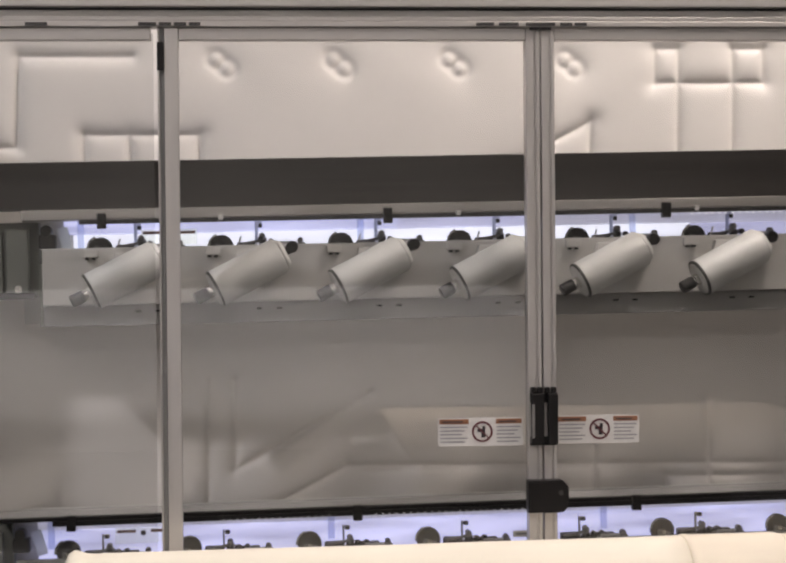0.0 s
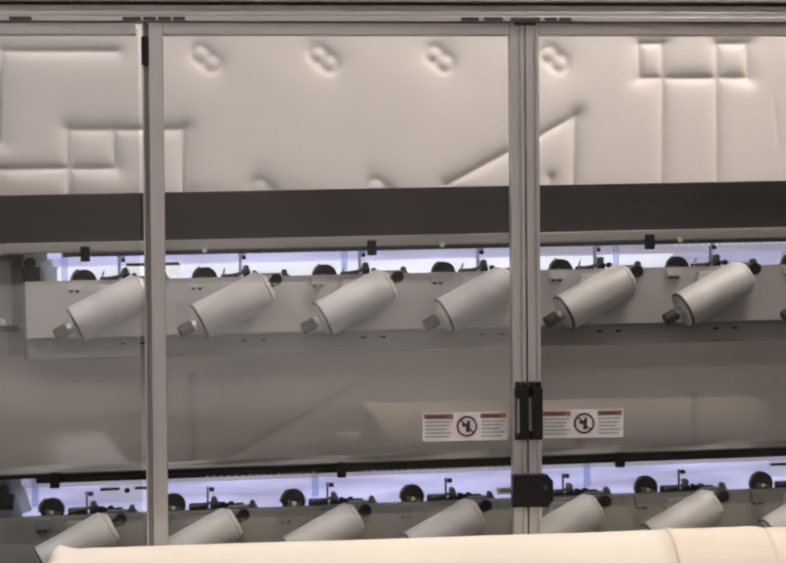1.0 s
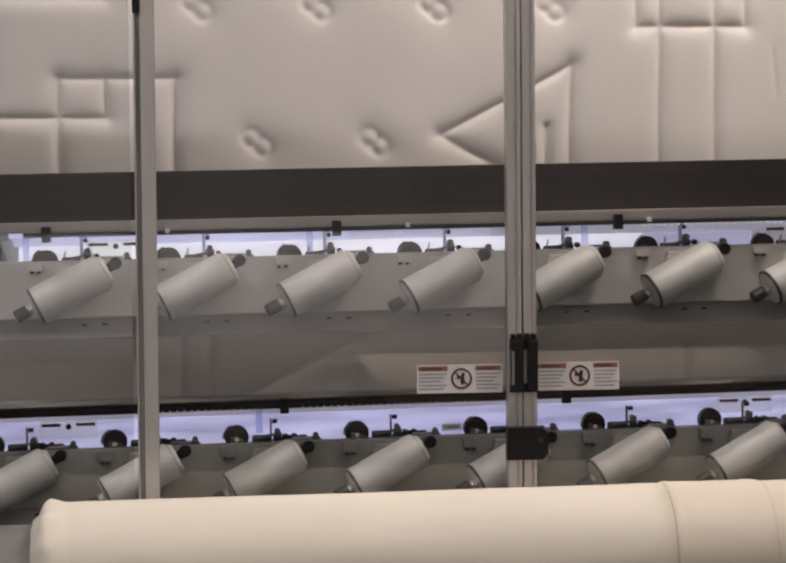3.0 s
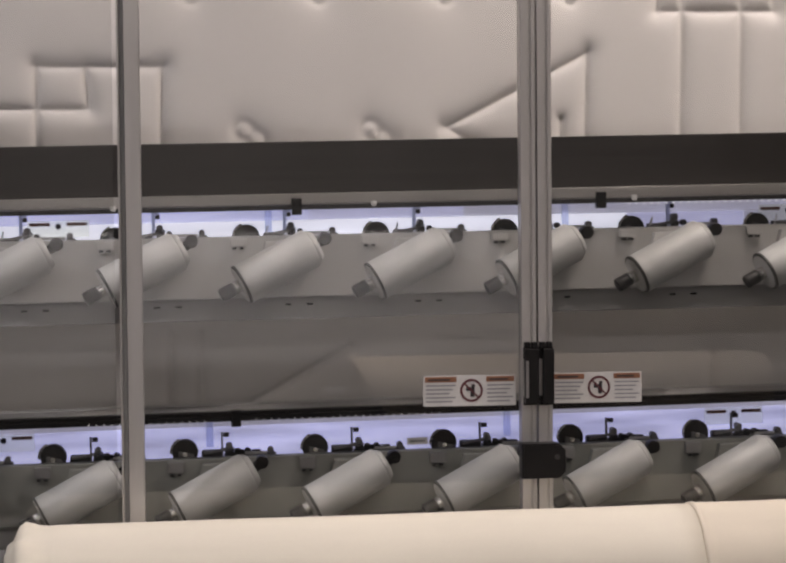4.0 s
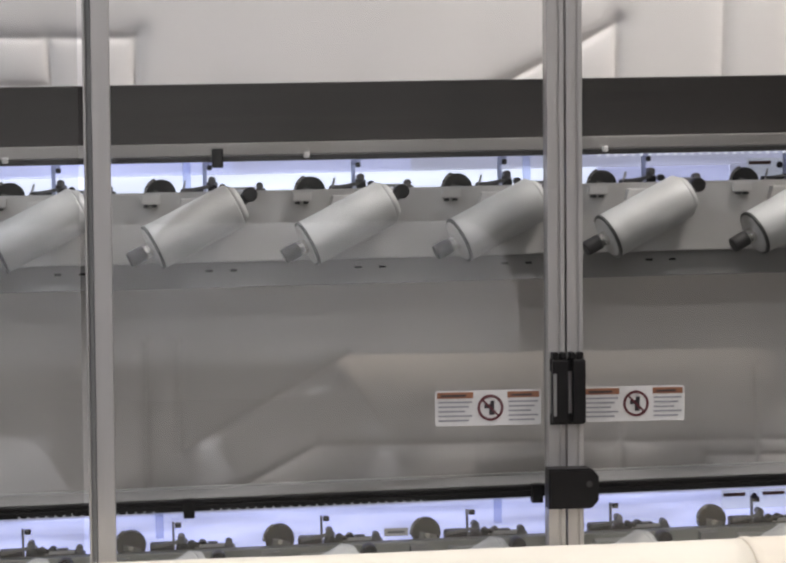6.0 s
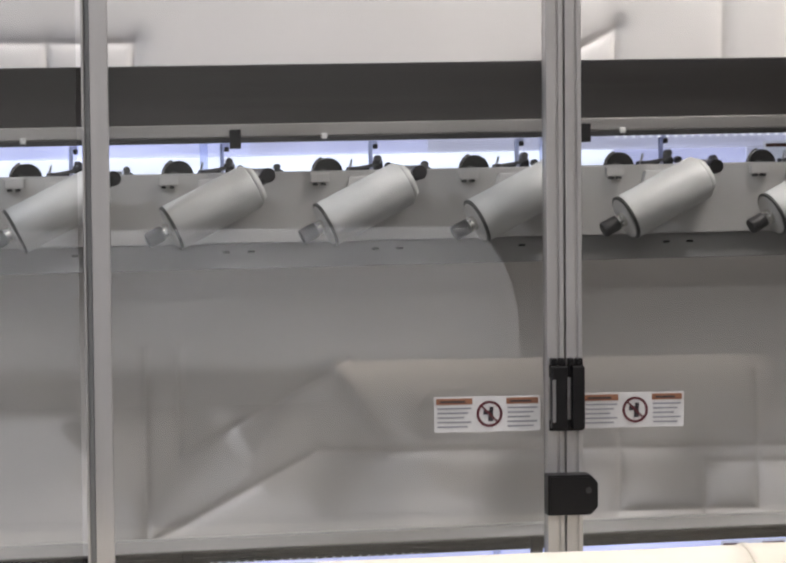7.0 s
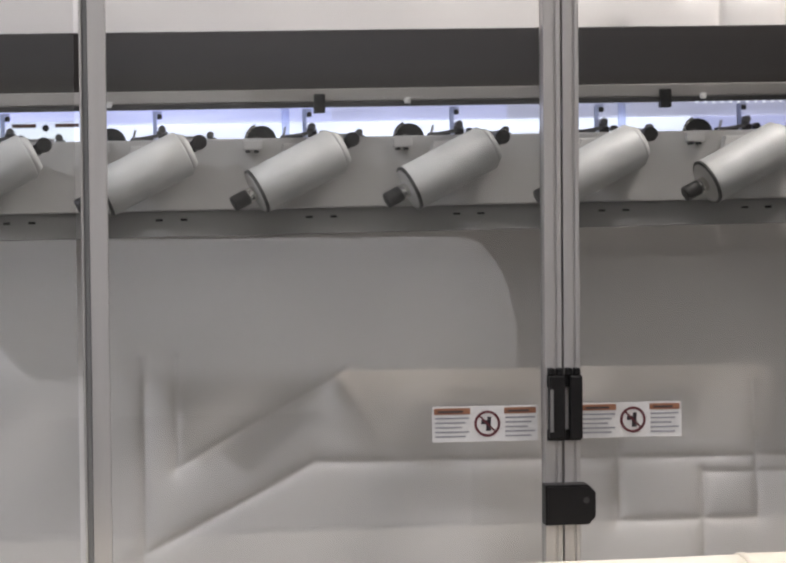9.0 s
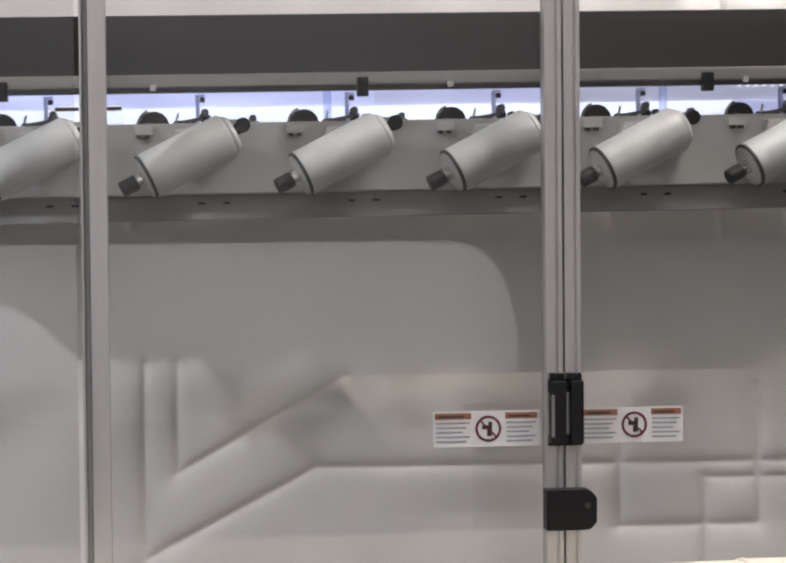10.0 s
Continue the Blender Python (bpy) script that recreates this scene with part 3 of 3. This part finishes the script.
def sliding_door(name, x0, x1, z0, z1, label, left=True, right=True, wide=0.041, plain_left=False):
    d = tagged(new(name), label, "door", kind="structure")
    for flag, a, b in ((left, x0, x0 + wide), (right, x1 - wide, x1)):
        if flag:
            profile(a, b, z0, z1, parent=d, groove=not (plain_left and a == x0))
    bm = box(x0 + wide + 0.0005, x1 - wide - 0.0005, -0.017, 0.017, z1 - 0.024, z1, 0.0015)
    part("rail", bm, ALU_RAIL, d)
    part("rail", box(x0 + wide + 0.0005, x1 - wide - 0.0005, -0.017, 0.017, z0, z0 + 0.04, 0.0015), ALU_RAIL, d)
    pane = part("pane", box(x0 + wide * 0.9, x1 - wide * 0.9, -0.003, 0.003, z0 + 0.03, z1 - 0.01), GLASS, d, "clear acrylic pane")
    pane.visible_shadow = False
    return d


Z0, Z1 = 0.42, 1.990
door_1 = sliding_door("door_1", -1.55, -0.745, Z0, Z1, "clear guard door in a silver aluminium frame", right=False)
door_2 = sliding_door("door_2", -0.7600, -0.0015, Z0, Z1, "clear sliding guard door in a silver aluminium frame", wide=0.0285, plain_left=True)
door_3 = sliding_door("door_3", 0.0015, 0.78, Z0, Z1, "clear sliding guard door in a silver aluminium frame", wide=0.027)
door_4 = sliding_door("door_4", 0.80, 1.55, Z0, Z1, "clear guard door in a silver aluminium frame")
post = tagged(new("guard_post"), "slim upright aluminium profile between the guard doors", "post", kind="structure")
profile(-0.7735, -0.7690, Z0, Z1, -0.014, 0.016, parent=post, name="lip", groove=False)
profile(-0.7688, -0.7605, Z0, Z1, -0.012, 0.016, parent=post, name="channel", mat=GASKET, groove=False)
part("hinge", box(-0.7745, -0.7615, -0.022, -0.0145, 1.905, 1.962, 0.002), BLACK, post, "dark hinge block")
warning_label(door_2, -0.214, -0.0395, 1.141, 1.199)
warning_label(door_3, 0.0305, 0.2005, 1.143, 1.201)
pull_handle(door_2, -0.0275, -0.0010, -1)
pull_handle(door_3, 0.0010, 0.0275, 1)

# latch bolted across the two stiles
latch = thing("door_latch", "black plastic latch box across the two door stiles", "latch")
bm = bmesh.new()
side = [(-0.036, 1.008), (0.031, 1.008), (0.036, 1.0095), (0.046, 1.021), (0.046, 1.060), (0.036, 1.0715), (0.031, 1.073), (-0.036, 1.073)]
face = bm.faces.new([bm.verts.new((x, -0.0185, z)) for x, z in side])
for v in [g for g in bmesh.ops.extrude_face_region(bm, geom=[face])["geom"] if isinstance(g, bmesh.types.BMVert)]:
    v.co.y = -0.055
bmesh.ops.recalc_face_normals(bm, faces=bm.faces)
rim = [e for e in bm.edges if all(v.co.y < -0.05 for v in e.verts)]
bmesh.ops.bevel(bm, geom=rim, offset=0.003, segments=2, affect="EDGES")
part("case", bm, BLACK, latch)
part("keyhole", rod((0.030, -0.0562, 1.048), (0.030, -0.0548, 1.048), 0.005, n=16), DARK, latch)

# header with its running tracks
header = tagged(new("door_header"), "silver aluminium header with sliding tracks above the doors", "header", kind="structure")
part("track", box(-1.6, 1.6, -0.024, 0.03, 1.9915, 2.003, 0.002), ALU_RAIL, header)
part("track_lip", box(-1.6, 1.6, -0.020, 0.03, 2.0035, 2.013, 0.002), ALU_RAIL, header)
# Shade under the fascia is put in as a grey and a dark strip.
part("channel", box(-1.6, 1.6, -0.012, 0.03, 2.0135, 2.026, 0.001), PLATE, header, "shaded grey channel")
part("gap_shade_strip", box(-1.6, 1.6, -0.006, 0.03, 2.0265, 2.0305, 0.001), DARK, header, "dark strip for the shade in the gap")
part("fascia", box(-1.6, 1.6, -0.030, 0.03, 2.031, 2.085, 0.003), ALU_RAIL, header)
for a, b in ((-1.034, -0.99), (-0.811, -0.775), (-0.770, -0.745), (-0.740, -0.715), (-0.710, -0.687), (-0.131, -0.095), (-0.085, -0.045), (-0.03, 0.03), (0.04, 0.065), (0.07, 0.095)):
    part("slot", box(a, b, -0.0252, -0.0241, 1.9935, 2.0005), DARK, header, "dark slot")
part("stop_block", box(-0.022, 0.022, -0.026, -0.0185, 1.986, 1.9913, 0.001), BLACK, header, "black stop block")
sill = tagged(part("sill", box(-1.6, 1.6, -0.04, 0.05, 0.0, 0.418, 0.004), PLATE), "grey machine base under the guard doors", "base", kind="structure")
for name, a, b in (("side_wall_west", -1.66, -1.605), ("side_wall_east", 1.605, 1.66)):
    tagged(part(name, box(a, b, -0.04, 1.2, 0, 2.2, 0.004), GREENGREY), "dark green-grey machine side wall", "wall", kind="structure")

# ---- cloth roll before the machine ----
roll = thing("cloth_roll", "large cream roll of mattress cloth on a steel shaft", "fabric roll")
R = 0.135
rings = [(-0.950, 0.088), (-0.962, 0.100), (-0.966, 0.108), (-0.955, 0.116), (-0.950, 0.128), (-0.944, 0.1385), (-0.934, 0.1425), (-0.922, 0.1395), (-0.910, 0.1345), (-0.897, 0.1330), (-0.888, 0.1340)]
rings += [(-0.88 + 0.04 * i, R) for i in range(28)]
part("cloth", lathe(rings + [(0.2465, R)], 96, lambda x: 0.10 if x < -0.93 else 0.02 if x < -0.895 else 0.0, ragged=0.012), ROLL, roll)
part("sleeve", lathe([(0.247, R * 0.985), (0.251, R + 0.0028), (0.258, R + 0.0030), (0.264, R + 0.0008), (0.270, R + 0.0018), (0.33, R + 0.0008), (0.405, R + 0.0012), (0.414, R + 0.0024), (0.421, R + 0.0010), (0.428, R + 0.0018), (0.436, R + 0.0004), (0.445, R * 0.985)], 72, ragged=0.01, seed=3), SLEEVE, roll, "overlapping wrap of beige cloth")
part("cloth", lathe([(0.436, R - 0.002)] + [(0.45 + 0.05 * i, R - 0.001) for i in range(22)] + [(1.55, R * 0.9)], 72, ragged=0.012, seed=5), SLEEVE, roll)
part("core_tube", rod((-1.31, 0, 0), (-0.96, 0, 0), 0.094, n=48, bevel=0.003), HINGE, roll, "grey core tube")
part("shaft", rod((-1.36, 0, 0), (-1.312, 0, 0), 0.035, n=28), STEEL, roll, "steel shaft")
part("shaft", rod((1.5, 0, 0), (1.75, 0, 0), 0.035, n=28), STEEL, roll, "steel shaft")
roll.matrix_basis = pose(0, -0.19, 0.837, 0, -0.55, 0)
for x in (-1.40, 1.68):
    st = thing("roll_stand", "grey steel stand that carries the roll's shaft", "stand", "roll stands")
    part("column", box(x - 0.04, x + 0.04, -0.25, -0.13, 0.02, 0.83, 0.004), GREENGREY, st)
    part("foot", box(x - 0.06, x + 0.06, -0.36, -0.045, 0.0, 0.0195, 0.004), GREENGREY, st)

# ---- assumed forms behind the viewer, shaped for their mirror image in the panes ----
# Stand-in for an unknown bright form, fitted to the reflected patch.
padding = thing("reflection_panel", "light grey panel with one rounded corner, added for the panes' reflection", "mattress")
crown = [(0.72 + 0.26 * math.cos(radians(a)), 0.85 + 0.53 * math.sin(radians(a))) for a in range(0, 91, 5)] + [(-2.22, 1.38), (-2.3, 1.30)]
layers = [(-6.24 + 0.24 * math.cos(radians(a)), 0.80 - 0.24 * math.sin(radians(a))) for a in range(0, 91, 6)]
layers += [(-6.50, 0.56)]
bm = bmesh.new()
loops = []
for y, low_z in layers:
    ring = [(-2.3, low_z), (0.98, low_z)] + crown
    loops.append([bm.verts.new((x, y, z)) for x, z in ring])
for p, q in zip(loops, loops[1:]):
    for k in range(len(p)):
        bm.faces.new((p[k], p[(k + 1) % len(p)], q[(k + 1) % len(p)], q[k]))
bm.faces.new(loops[0][::-1])
bm.faces.new(loops[-1])
bmesh.ops.recalc_face_normals(bm, faces=bm.faces)
part("core", bm, WHITE, padding)
# Added dark block; it keeps the reflection below the panel dark.
base = thing("dark_base_block", "dark block added under the reflection panel", "bed base")
part("body", box(-2.28, 0.96, -6.49, -6.26, 0.02, 0.5595, 0.008), DARKWALL, base)
for x in (-2.2, -0.7, 0.8):
    part("foot", box(x - 0.03, x + 0.03, -6.48, -6.42, 0.0, 0.0195, 0.002), BLACK, base)
spare = thing("cloth_roll", "spare beige roll of mattress cloth on a steel shaft", "fabric roll")
bm = lathe([(-0.82, 0.10), (-0.82, 0.15), (-0.81, 0.164), (-0.77, 0.165)] + [(-0.65 + 0.06 * i, 0.165) for i in range(28)] + [(1.03, 0.15)], 64, ragged=0.012, seed=9)
for v in bm.verts:
    if v.co.x < -0.7:
        v.co.x -= 0.68 * v.co.z
part("cloth", bm, WRAP, spare)
# Added flat shape that makes the dark triangle in the reflection.
bm = bmesh.new()
face = bm.faces.new([bm.verts.new((x, 0.0, z)) for x, z in ((-0.905, 0.115), (-0.935, 0.03), (-1.01, -0.10), (-1.00, -0.165), (-0.72, -0.172))])
for v in [g for g in bmesh.ops.extrude_face_region(bm, geom=[face])["geom"] if isinstance(g, bmesh.types.BMVert)]:
    v.co.y = 0.02
bmesh.ops.recalc_face_normals(bm, faces=bm.faces)
part("dark_end_shape", bm, DARKWALL, spare, "dark flat shape added at the roll's end")
part("shaft", rod((-1.05, -0.03, 0), (1.1, -0.03, 0), 0.025, n=24), STEEL, spare, "steel shaft")
spare.matrix_basis = pose(1.0, -5.5, 0.65)
cradle = thing("roll_cradle", "dark steel cradle under the spare roll", "stand")
part("body", box(0.70, 1.75, -5.62, -5.38, 0.0, 0.482, 0.006), DARKWALL, cradle)
for x in (0.80, 1.65):
    part("rail", box(x - 0.03, x + 0.03, -5.64, -5.36, 0.4825, 0.490, 0.002), DARKWALL, cradle)
# Added dark band; its top edge sets the tone step in the reflection.
backdrop = thing("reflection_backdrop", "dark band added on the rear wall to darken the reflection", "cladding", kind="structure")
part("band", box(-4.9, 4.9, -7.195, -7.12, 0.6, 2.2), DARKWALL, backdrop)


def motions():
    walk(upper, [(t, pose(x, 0, z, 0, -0.75, 0)) for t, x, z in UPPER_HEAD])
    walk(lower, [(t, pose(x, 0, z, 0, -1.05, 0)) for t, x, z in LOWER_HEAD])


motions()
